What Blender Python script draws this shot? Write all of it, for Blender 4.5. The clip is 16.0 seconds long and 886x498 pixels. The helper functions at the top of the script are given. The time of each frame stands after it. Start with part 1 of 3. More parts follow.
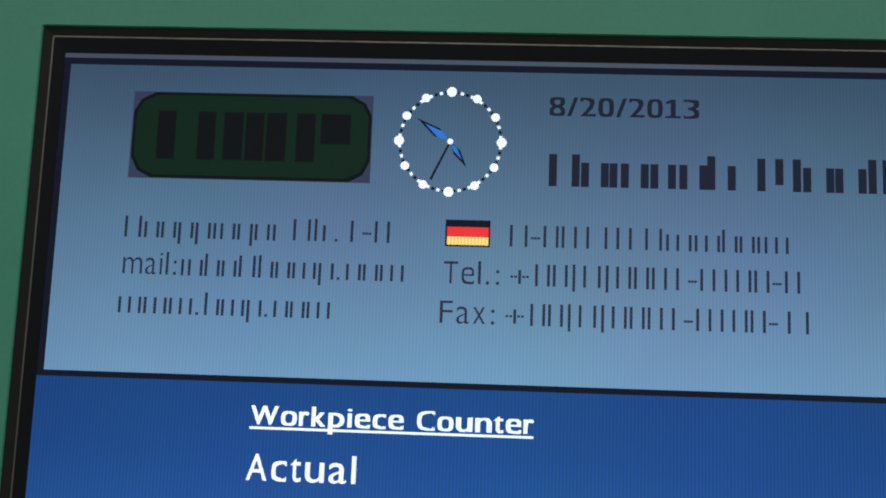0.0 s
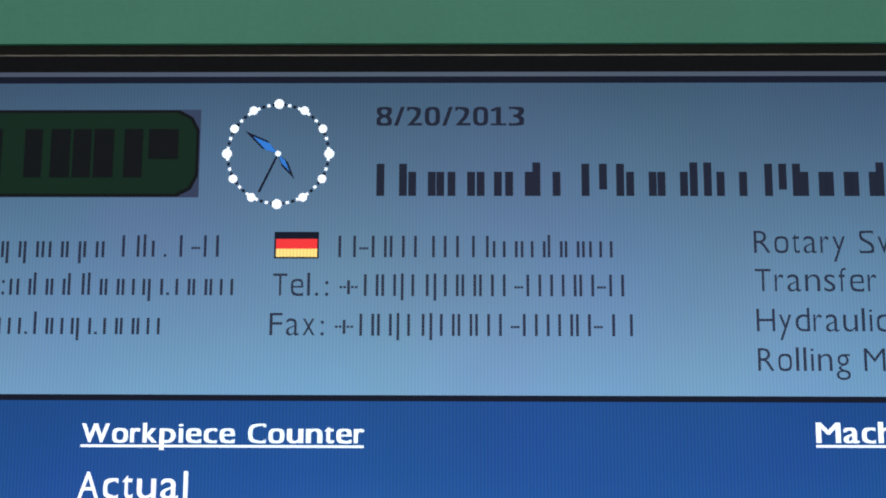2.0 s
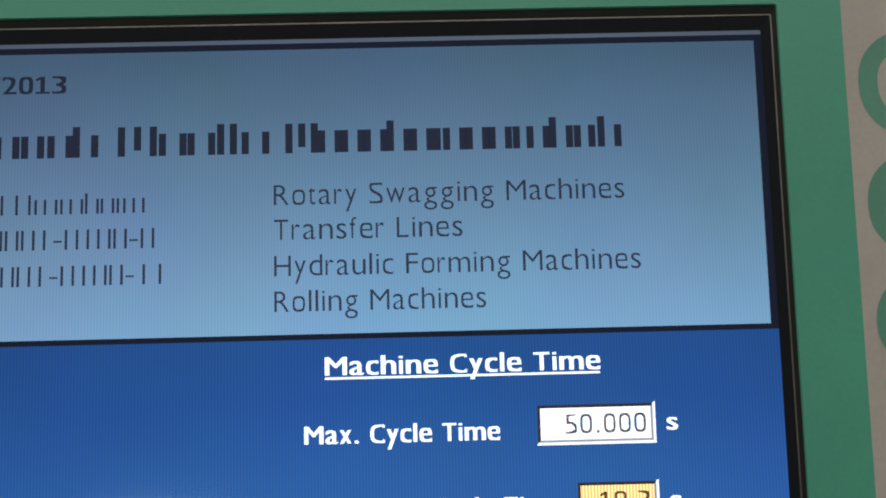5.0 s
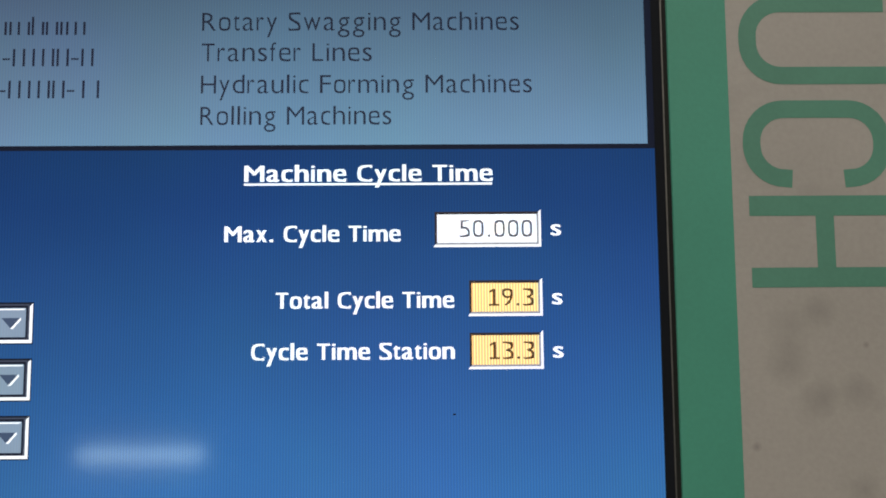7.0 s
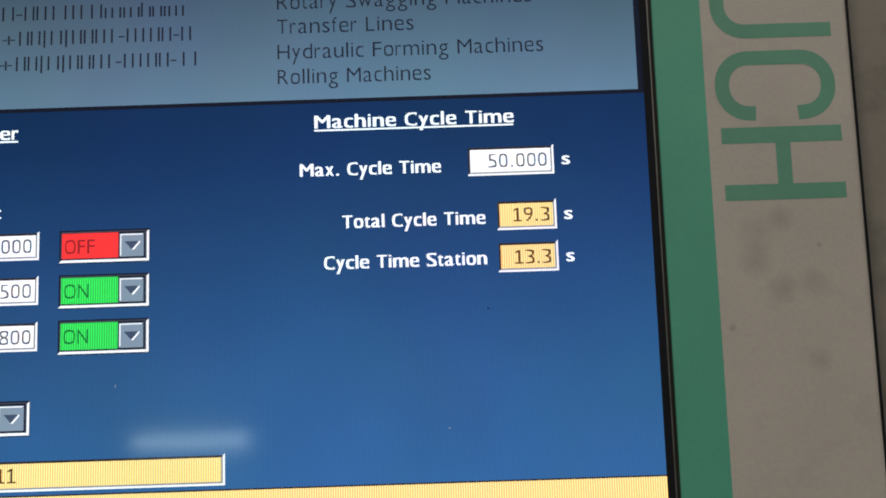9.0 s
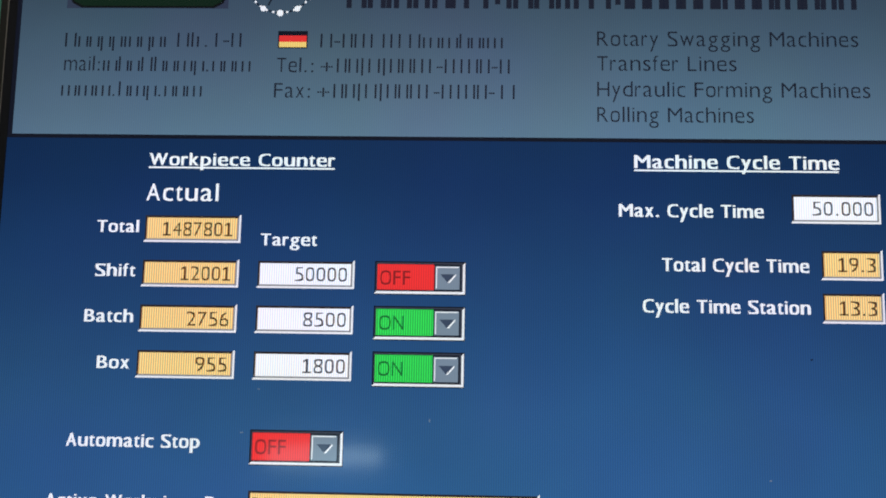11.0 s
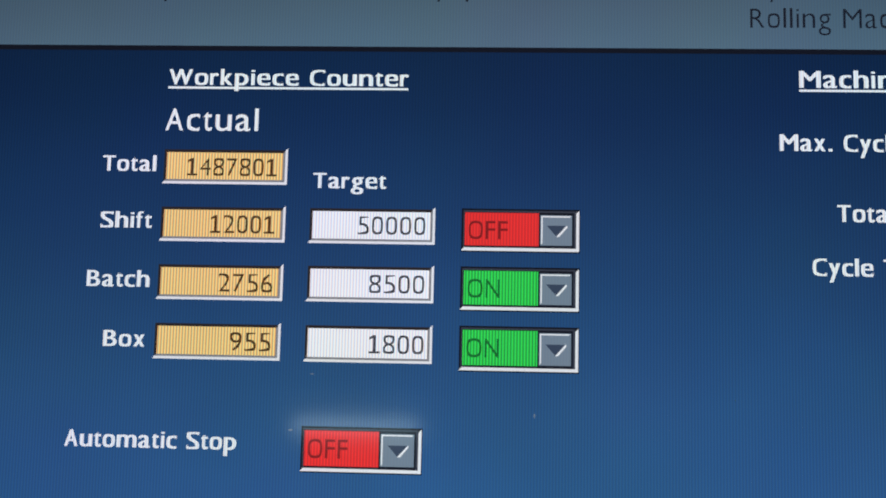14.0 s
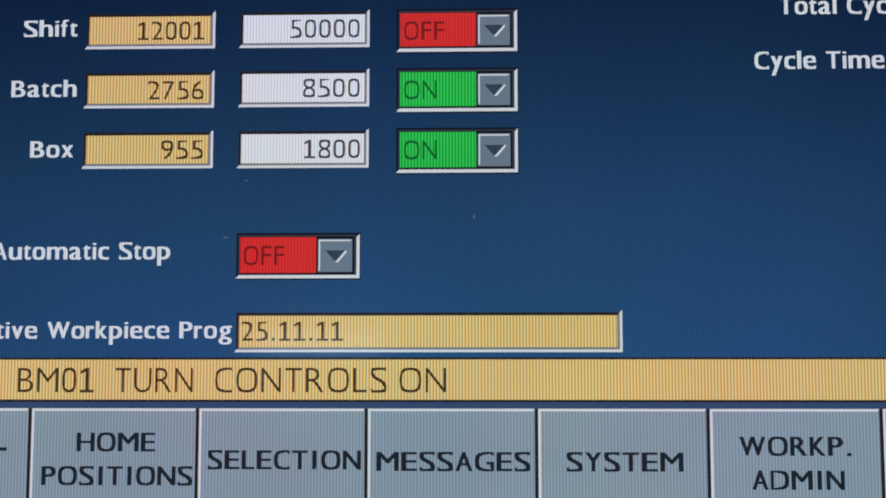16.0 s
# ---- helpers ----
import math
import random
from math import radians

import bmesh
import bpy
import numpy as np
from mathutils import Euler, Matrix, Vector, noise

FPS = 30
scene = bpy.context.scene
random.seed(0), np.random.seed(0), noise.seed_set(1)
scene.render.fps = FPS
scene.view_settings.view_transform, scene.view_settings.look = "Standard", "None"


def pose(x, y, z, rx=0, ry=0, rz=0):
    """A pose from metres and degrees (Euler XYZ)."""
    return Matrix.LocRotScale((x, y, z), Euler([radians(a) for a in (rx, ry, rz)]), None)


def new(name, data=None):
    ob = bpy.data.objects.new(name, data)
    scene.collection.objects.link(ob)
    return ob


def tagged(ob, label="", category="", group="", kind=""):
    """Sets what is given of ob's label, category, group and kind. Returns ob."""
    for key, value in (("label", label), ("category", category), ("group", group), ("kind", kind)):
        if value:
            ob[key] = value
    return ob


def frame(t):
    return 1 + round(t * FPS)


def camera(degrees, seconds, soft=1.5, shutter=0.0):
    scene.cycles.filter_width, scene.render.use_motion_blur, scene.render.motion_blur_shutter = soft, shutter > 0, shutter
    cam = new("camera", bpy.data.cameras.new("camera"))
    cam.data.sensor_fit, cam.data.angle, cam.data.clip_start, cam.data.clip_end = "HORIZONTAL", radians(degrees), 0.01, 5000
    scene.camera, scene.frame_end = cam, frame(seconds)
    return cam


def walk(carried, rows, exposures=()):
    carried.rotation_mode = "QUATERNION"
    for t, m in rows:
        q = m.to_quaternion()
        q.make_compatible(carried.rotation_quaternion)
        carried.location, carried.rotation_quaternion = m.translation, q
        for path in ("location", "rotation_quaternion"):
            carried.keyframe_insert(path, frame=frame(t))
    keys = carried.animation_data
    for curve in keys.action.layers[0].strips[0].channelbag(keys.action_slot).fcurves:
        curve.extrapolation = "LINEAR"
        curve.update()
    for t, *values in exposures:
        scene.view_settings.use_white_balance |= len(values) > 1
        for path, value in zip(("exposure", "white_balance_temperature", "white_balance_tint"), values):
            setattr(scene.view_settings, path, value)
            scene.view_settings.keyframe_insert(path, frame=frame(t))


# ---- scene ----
cam = camera(40.0, 16.0, soft=1.85)
ROWS = [
    (0.0, -0.04154, -0.20005, 1.37486, 99.536, -2.066, 2.849),
    (0.5, -0.04186, -0.19943, 1.37642, 99.482, -1.938, 2.961),
    (1.0, -0.03688, -0.19923, 1.37622, 99.656, -1.766, 2.698),
    (1.5, -0.02867, -0.19995, 1.37676, 99.432, -0.961, 1.975),
    (2.0, -0.02067, -0.20121, 1.37896, 98.943, -0.208, 0.946),
    (2.5, -0.00710, -0.20217, 1.38122, 98.646, 0.294, 1.055),
    (3.0, 0.00247, -0.20356, 1.37900, 98.888, 0.946, -0.002),
    (3.5, 0.01823, -0.20476, 1.38152, 97.386, 0.882, 0.266),
    (4.0, 0.03378, -0.20602, 1.38323, 96.734, 1.629, -0.367),
    (4.2, 0.03805, -0.20620, 1.38409, 96.637, 1.659, -0.953),
    (6.3, 0.06933, -0.24999, 1.33357, 100.611, 1.021, -0.555),
    (6.5, 0.06910, -0.25086, 1.33171, 99.896, 0.733, -1.291),
    (7.0, 0.07184, -0.23928, 1.33251, 97.756, 0.465, -0.971),
    (7.5, 0.06890, -0.23529, 1.32772, 97.493, 0.538, -0.780),
    (8.0, 0.07008, -0.23392, 1.31952, 97.713, 1.242, -0.227),
    (8.5, 0.07252, -0.24472, 1.30961, 98.204, 1.498, -0.280),
    (9.0, 0.06716, -0.29399, 1.30103, 98.988, 1.851, 0.206),
    (9.5, 0.05450, -0.29644, 1.30322, 99.358, 0.767, 0.940),
    (10.0, 0.03001, -0.29293, 1.30012, 100.712, 0.010, 0.886),
    (10.2, 0.02076, -0.29327, 1.30583, 99.867, -0.315, 1.072),
    (12.3, -0.01083, -0.26952, 1.30929, 99.580, -1.208, 3.601),
    (12.5, -0.01500, -0.26069, 1.30857, 99.760, -1.033, 2.851),
    (13.0, -0.01572, -0.24112, 1.31609, 98.542, -1.090, 3.314),
    (13.5, -0.01665, -0.22629, 1.31813, 98.062, -1.154, 3.171),
    (14.0, -0.01701, -0.22553, 1.31664, 97.724, -1.290, 3.023),
    (14.5, -0.01447, -0.22255, 1.31135, 97.206, -0.961, 2.870),
    (15.0, -0.01395, -0.22018, 1.30269, 96.625, -0.710, 2.157),
    (15.5, -0.01284, -0.21906, 1.29596, 95.977, -0.266, 1.716),
    (16.0, -0.01102, -0.21727, 1.28984, 95.540, 0.008, 1.782),
]
EXPOSURES = [(0.0, 0.15, 6250, 10), (1.5, 0.26, 6250, 10), (4.0, 0.42, 6350, 10), (7.0, 0.46, 6500, 10), (8.5, 0.38, 6550, 10), (9.5, 0.22, 6550, 10), (10.0, 0.12, 6550, 10),
             (12.5, -0.24, 6550, 10), (14.5, -0.34, 6500, 10), (15.0, -0.42, 6450, 10), (16.0, -0.58, 6400, 10)]
walk(cam, [(t, pose(x, y, z, rx, ry, rz)) for t, x, y, z, rx, ry, rz in ROWS], EXPOSURES)

# ---- light ----
world = bpy.data.worlds.new("world")
scene.world = world
world.use_nodes = True
wn = world.node_tree.nodes
sky = wn.new("ShaderNodeTexSky")
sky.sky_type = "NISHITA"
sky.sun_disc = False
sky.sun_elevation, sky.sun_rotation = radians(30), radians(200)
world.node_tree.links.new(sky.outputs[0], wn["Background"].inputs[0])
wn["Background"].inputs[1].default_value = 0.1


def lamp(name, m, sx, sy, power, colour):
    data = bpy.data.lights.new(name, "AREA")
    data.shape, data.size, data.size_y, data.energy, data.color = "RECTANGLE", sx, sy, power, colour
    ob = new(name, data)
    ob.matrix_world = m
    return ob


# assumed hall lights, out of view, added to light the panel's face
LAMPS = [(-1.6, -2.2), (1.6, -2.2), (0.0, -4.6)]
for lx, ly in LAMPS:
    lamp("assumed_light", pose(lx, ly, 3.86), 1.4, 0.16, 42, (1.0, 0.95, 0.87))

# ---- materials ----


def lin(r, g, b):
    return tuple((c / 255 / 12.92) if c <= 10 else ((c / 255 + 0.055) / 1.055) ** 2.4 for c in (r, g, b))


def blank(name):
    m = bpy.data.materials.new(name)
    m.use_nodes = True
    return m, m.node_tree.nodes, m.node_tree.links, m.node_tree.nodes["Principled BSDF"]


def maths(n, l, op, a, b=None, clamp=False):
    node = n.new("ShaderNodeMath")
    node.operation, node.use_clamp = op, clamp
    for i, v in enumerate((a, b)):
        if v is None:
            continue
        if isinstance(v, (int, float)):
            node.inputs[i].default_value = v
        else:
            l.new(v, node.inputs[i])
    return node.outputs[0]


def paint(name, rgb, rough=0.5, grain=600.0, blotch=18.0, vary=0.12, bump=0.05, metal=0.0, specks=0.0, shine=0.5, stains=()):
    """Painted or moulded surface: fine grain, broad blotches and a little relief."""
    m, n, l, p = blank(name)
    tc = n.new("ShaderNodeNewGeometry")
    fine, broad = n.new("ShaderNodeTexNoise"), n.new("ShaderNodeTexNoise")
    for t, s, d in ((fine, grain, 3), (broad, blotch, 5)):
        t.inputs["Scale"].default_value, t.inputs["Detail"].default_value = s, d
        l.new(tc.outputs["Position"], t.inputs["Vector"])
    mix = maths(n, l, "ADD", maths(n, l, "MULTIPLY", fine.outputs[0], 0.35), maths(n, l, "MULTIPLY", broad.outputs[0], 0.65))
    ramp = n.new("ShaderNodeValToRGB")
    ramp.color_ramp.elements[0].position, ramp.color_ramp.elements[1].position = 0.3, 0.7
    ramp.color_ramp.elements[0].color = (*[c * (1 - vary) for c in rgb], 1)
    ramp.color_ramp.elements[1].color = (*[min(1, c * (1 + vary)) for c in rgb], 1)
    l.new(mix, ramp.inputs[0])
    colour = ramp.outputs[0]
    if specks:
        dirt = n.new("ShaderNodeTexNoise")
        dirt.inputs["Scale"].default_value, dirt.inputs["Detail"].default_value = 70, 3
        l.new(tc.outputs["Position"], dirt.inputs["Vector"])
        smut = maths(n, l, "MULTIPLY", maths(n, l, "SUBTRACT", dirt.outputs[0], 0.575, True), specks, True)
        mx = n.new("ShaderNodeMixRGB")
        mx.inputs[2].default_value = (*[c * 0.55 for c in rgb], 1)
        l.new(smut, mx.inputs[0])
        l.new(colour, mx.inputs[1])
        colour = mx.outputs[0]
    if stains:
        warp = n.new("ShaderNodeTexNoise")
        warp.inputs["Scale"].default_value, warp.inputs["Detail"].default_value = 260, 4
        l.new(tc.outputs["Position"], warp.inputs["Vector"])
        soil = 0.0
        for u, v, size, amount in stains:
            far = n.new("ShaderNodeVectorMath")
            far.operation = "DISTANCE"
            far.inputs[1].default_value = ((u - CX) * U, -0.001, zz(v))
            l.new(tc.outputs["Position"], far.inputs[0])
            spot = maths(n, l, "SUBTRACT", 1.0, maths(n, l, "DIVIDE", far.outputs["Value"], size * U), True)
            soil = maths(n, l, "ADD", maths(n, l, "MULTIPLY", spot, amount), soil)
        mx = n.new("ShaderNodeMixRGB")
        mx.inputs[2].default_value = (*[c * 0.5 for c in rgb], 1)
        l.new(maths(n, l, "MULTIPLY", soil, maths(n, l, "ADD", warp.outputs[0], 0.4), True), mx.inputs[0])
        l.new(colour, mx.inputs[1])
        colour = mx.outputs[0]
    l.new(colour, p.inputs["Base Color"])
    p.inputs["Roughness"].default_value, p.inputs["Metallic"].default_value = rough, metal
    p.inputs["Specular IOR Level"].default_value = shine
    b = n.new("ShaderNodeBump")
    b.inputs["Strength"].default_value, b.inputs["Distance"].default_value = bump, 0.0005
    l.new(fine.outputs[0], b.inputs["Height"])
    l.new(b.outputs[0], p.inputs["Normal"])
    return m


U = 0.00038
CX, CZ, MID = 242.0, 181.0, 1.35
STRIPE = 2 * math.pi / (1.5 * U)


TINT = (0.27, 0.225, 0.20)
TILT = radians(45)


def zz(v):
    return MID + (v - CZ) * U


def glow(name, rgb, strength=1.0, stripe=0.0, cell=0.0, painted_fade=None):
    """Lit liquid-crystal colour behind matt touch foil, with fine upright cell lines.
    cell: how strongly the tinted crystal layer, whose leaning molecules swallow more light the lower the eye stands,
    tells on this colour;
    the last argument: two heights, and the colour's shares at both, for a fade painted into the glow in place of
    viewing angle and reflected veil."""
    m, n, l, p = blank(name)
    g = n.new("ShaderNodeNewGeometry")
    sep = n.new("ShaderNodeSeparateXYZ")
    l.new(g.outputs["Position"], sep.inputs[0])
    p.inputs["Base Color"].default_value = (0.012, 0.012, 0.013, 1)
    p.inputs["Roughness"].default_value = 0.085
    p.inputs["Specular IOR Level"].default_value = 0.95 if cell else 0.08
    if cell:
        # lit so that the layer, seen square on, lets the named colour through
        tint = [t ** cell for t in TINT]
        rgb = [c / t ** (1 / math.cos(TILT)) for c, t in zip(rgb, tint)]
        axis = n.new("ShaderNodeCombineXYZ")
        axis.inputs[1].default_value, axis.inputs[2].default_value = -math.cos(TILT), math.sin(TILT)
        l.new(axis.outputs[0], p.inputs["Coat Normal"])
        p.inputs["Coat Weight"].default_value, p.inputs["Coat IOR"].default_value = 1.0, 1.001
        p.inputs["Coat Tint"].default_value = (*tint, 1)
        m.cycles.use_bump_map_correction = False
    # brightness fade over height, put straight into the emission colour
    if painted_fade:
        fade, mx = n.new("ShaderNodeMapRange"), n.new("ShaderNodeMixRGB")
        fade.inputs[1].default_value, fade.inputs[2].default_value = painted_fade[:2]
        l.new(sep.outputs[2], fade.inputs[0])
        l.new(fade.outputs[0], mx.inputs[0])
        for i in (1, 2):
            mx.inputs[i].default_value = (*[c * k for c, k in zip(rgb, painted_fade[i + 1])], 1)
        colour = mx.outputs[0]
    else:
        plain = n.new("ShaderNodeRGB")
        plain.outputs[0].default_value = (*rgb, 1)
        colour = plain.outputs[0]
    grain = n.new("ShaderNodeTexNoise")
    grain.inputs["Scale"].default_value, grain.inputs["Detail"].default_value = 45, 3
    l.new(g.outputs["Position"], grain.inputs["Vector"])
    uneven = maths(n, l, "ADD", maths(n, l, "MULTIPLY", grain.outputs[0], 0.16), 0.92)
    # the three colours of a cell stand side by side, and moire patches are painted in as random hue
    patch = n.new("ShaderNodeTexNoise")
    patch.inputs["Scale"].default_value, patch.inputs["Detail"].default_value = 26, 2
    l.new(g.outputs["Position"], patch.inputs["Vector"])
    hues, split, join = n.new("ShaderNodeSeparateColor"), n.new("ShaderNodeSeparateColor"), n.new("ShaderNodeCombineColor")
    l.new(patch.outputs["Color"], hues.inputs[0])
    l.new(colour, split.inputs[0])
    across = maths(n, l, "MULTIPLY", sep.outputs[0], STRIPE)
    for i, phase in enumerate((-0.8, 0.0, 0.8)):
        wave = maths(n, l, "SINE", maths(n, l, "ADD", across, phase))
        lines = maths(n, l, "ADD", maths(n, l, "MULTIPLY", wave, stripe), 1.0)
        hue = maths(n, l, "ADD", maths(n, l, "MULTIPLY", hues.outputs[i], 0.24), 0.88)
        l.new(maths(n, l, "MULTIPLY", maths(n, l, "MULTIPLY", lines, hue), split.outputs[i]), join.inputs[i])
    l.new(join.outputs[0], p.inputs["Emission Color"])
    l.new(maths(n, l, "MULTIPLY", uneven, strength), p.inputs["Emission Strength"])
    return m


# smudges on the faceplate: place on the panel, size, strength
STAINS = ((637.5, 186.5, 10, 0.5), (619.5, 160, 14, 0.5), (636.5, 142, 11, 0.45), (655, 145, 11, 0.45), (622, 178, 16, 0.3), (602, 117.4, 3, 0.8), (656.5, 94.5, 9, 0.4), (661, 169, 2.2, 0.8))
GREY = paint("warm_grey_plastic", (0.385, 0.35, 0.31), 0.55, 900, 24, 0.10, 0.08, specks=1.4, stains=STAINS)
PRINT = paint("green_letter_ink", (0.085, 0.25, 0.172), 0.55, 1200, 60, 0.10, 0.04)
GREEN = paint("green_film", (0.062, 0.295, 0.20), 0.5, 1200, 30, 0.08, 0.04)
BLACK = paint("black_rubber", (0.005, 0.006, 0.009), 0.7, 900, 60, 0.2, 0.05, shine=0.15)
OLIVE = paint("dark_edge", (0.011, 0.011, 0.009), 0.65, 900, 60, 0.2, 0.05, shine=0.2)
STEEL = paint("dull_metal_bead", (0.17, 0.16, 0.145), 0.45, 800, 160, 0.3, 0.05, metal=0.85)
ENCLOSURE = paint("grey_brown_machine_paint", (0.17, 0.15, 0.125), 0.6, 500, 20, 0.16, 0.12, specks=5.0)
WALL = paint("hall_wall_paint", (0.30, 0.29, 0.27), 0.8, 60, 2, 0.1, 0.1)
CEIL = paint("ceiling_paint", (0.55, 0.55, 0.53), 0.85, 60, 2, 0.06, 0.1)
FLOOR = paint("worn_floor", (0.14, 0.14, 0.135), 0.5, 80, 3, 0.25, 0.15)
WHITE = paint("white_enamel", (0.75, 0.75, 0.73), 0.4, 200, 10, 0.05, 0.02)

# both painted brighter low down, for viewing angle and reflected veil
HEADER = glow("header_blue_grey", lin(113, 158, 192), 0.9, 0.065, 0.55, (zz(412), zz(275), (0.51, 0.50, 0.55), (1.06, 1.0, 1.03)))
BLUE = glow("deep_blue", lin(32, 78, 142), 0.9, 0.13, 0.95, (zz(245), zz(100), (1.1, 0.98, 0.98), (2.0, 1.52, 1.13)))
STRIP = glow("grey_strip", lin(112, 132, 158), 0.9, 0.02, 0.8)
DARK = glow("dark_line", lin(10, 16, 32))
INK = glow("dark_text", lin(44, 54, 76), 0.9, 0.0, 0.6)
INK_BOLD = glow("dark_bold_text", lin(24, 30, 46))
LIGHT = glow("white_text", lin(226, 234, 242), 1.15, 0.13)
EDGE = glow("white_edge", lin(228, 232, 240), 1.10)
GREY_EDGE = glow("grey_edge", lin(134, 138, 146))
GAP = glow("gap_blue", lin(58, 84, 124))
SLATE = glow("slate_frame", lin(58, 64, 80))
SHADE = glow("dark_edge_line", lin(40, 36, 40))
AMBER = glow("amber_field", lin(229, 196, 130), 1.16, 0.42)
AMBER_INK = glow("brown_text", lin(74, 54, 30))
PAPER = glow("white_field", lin(226, 231, 242), 1.22, 0.22)
PAPER_INK = glow("grey_text", lin(66, 70, 80))
RED = glow("red_field", lin(232, 50, 52), 1.05, 0.18)
RED_INK = glow("dark_red_text", lin(136, 30, 35))
LIME = glow("green_field", lin(40, 182, 74), 1.32, 0.5)
LIME_INK = glow("dark_green_text", lin(20, 112, 50))
BUTTON = glow("button_face", lin(132, 149, 165), 1.36, 0.26)
BUTTON_INK = glow("button_text", lin(30, 38, 52))
ARROW = glow("arrow_face", lin(120, 138, 158), 1.0, 0.05)
ARROW_INK = glow("arrow_dark", lin(58, 72, 96))
LOGO_BACK = glow("logo_back", lin(46, 56, 77))
LOGO_GREEN = glow("logo_green", lin(8, 33, 21))
LOGO_DARK = glow("logo_dark", lin(5, 9, 12))
HAND = glow("clock_blue", lin(48, 112, 190))
FLAG_RED = glow("flag_red", lin(222, 50, 52))
FLAG_GOLD = glow("flag_gold", lin(236, 206, 120), 1.0, 0.15)

# ---- building blocks ----


def finish(name, bm, material, parent=None, label=""):
    bmesh.ops.recalc_face_normals(bm, faces=bm.faces[:])
    me = bpy.data.meshes.new(name)
    bm.to_mesh(me)
    bm.free()
    if material:
        me.materials.append(material)
    ob = new(name, me)
    ob.parent = parent
    if label:
        tagged(ob, label)
    return ob


part = finish


def at(u, v, y=0.0):
    return Vector(((u - CX) * U, y, MID + (v - CZ) * U))


STEP = 0.00008  # one layer of the shown picture


def flat(name, loops, layer, material, parent, label="", thick=STEP * 0.6):
    """Thin sheets on the screen from outlines (u, v)."""
    bm = bmesh.new()
    y = -layer * STEP
    for loop in loops:
        front = [bm.verts.new(at(u, v, y)) for u, v in loop]
        back = [bm.verts.new(at(u, v, y + thick)) for u, v in loop]
        bm.faces.new(front)
        bm.faces.new(back[::-1])
        k = len(loop)
        for i in range(k):
            bm.faces.new((front[i], back[i], back[(i + 1) % k], front[(i + 1) % k]))
    return part(name, bm, material, parent, label)


def rect(x0, z0, x1, z1):
    return [(x0, z0), (x1, z0), (x1, z1), (x0, z1)]


def disc(x, z, r, k=14):
    return [(x + r * math.cos(2 * math.pi * i / k), z + r * math.sin(2 * math.pi * i / k)) for i in range(k)]


def glyphs(body, weight):
    cu = bpy.data.curves.new("t", "FONT")
    cu.body, cu.size, cu.offset, cu.resolution_u = body, 1.0, weight, 5
    ob = new("t", cu)
    me = bpy.data.meshes.new_from_object(ob.evaluated_get(bpy.context.evaluated_depsgraph_get()))
    bpy.data.objects.remove(ob)
    bpy.data.curves.remove(cu)
    return me


SHAPES = {}
ADVANCE = dict(zip("ABCDEFGHIJKLMNOPQRSTUVWXYZ", (600, 589, 601, 678, 561, 521, 667, 675, 373, 417, 588, 498, 771, 667, 708, 551, 708, 621, 557, 584, 656, 597, 902, 581, 576, 559)))
ADVANCE.update(zip("abcdefghijklmnopqrstuvwxyz", (525, 553, 462, 553, 526, 318, 553, 558, 229, 282, 498, 229, 840, 558, 543, 553, 553, 360, 446, 334, 558, 498, 742, 495, 498, 444)))
ADVANCE.update({" ": 313, ".": 303, ":": 354, "/": 382})


def shape(ch, weight):
    """One letter of the built-in font: points with capitals 1 high and small letters 0.75 high, and its faces."""
    if (ch, weight) not in SHAPES:
        if (None, weight) not in SHAPES:
            SHAPES[None, weight] = [max(v.co.y for v in glyphs(c, weight).vertices) for c in "Hxd"]
        cap, small, tall = SHAPES[None, weight]
        me = glyphs(ch, weight)
        co = np.array([v.co[:2] for v in me.vertices])
        faces = [tuple(p.vertices) for p in me.polygons]
        if ch.islower():
            y = co[:, 1]
            co[:, 1] = np.where(y <= small, y * 0.75 / small, 0.75 + (y - small) * 0.29 / (tall - small))
        else:
            co[:, 1] /= cap
        if ch in "0235689OCDGSQoce":
            # the display's round letters are squarer
            mid, half = (co.max(0) + co.min(0)) / 2, np.ptp(co, axis=0) / 2
            q = (co - mid) / half
            reach = np.maximum(np.abs(q).max(1), 1e-6)
            co = mid + q * np.minimum((np.hypot(*q.T) / reach) ** 0.45, 1 / reach)[:, None] * half
        bpy.data.meshes.remove(me)
        SHAPES[ch, weight] = co, faces
    return SHAPES[ch, weight]


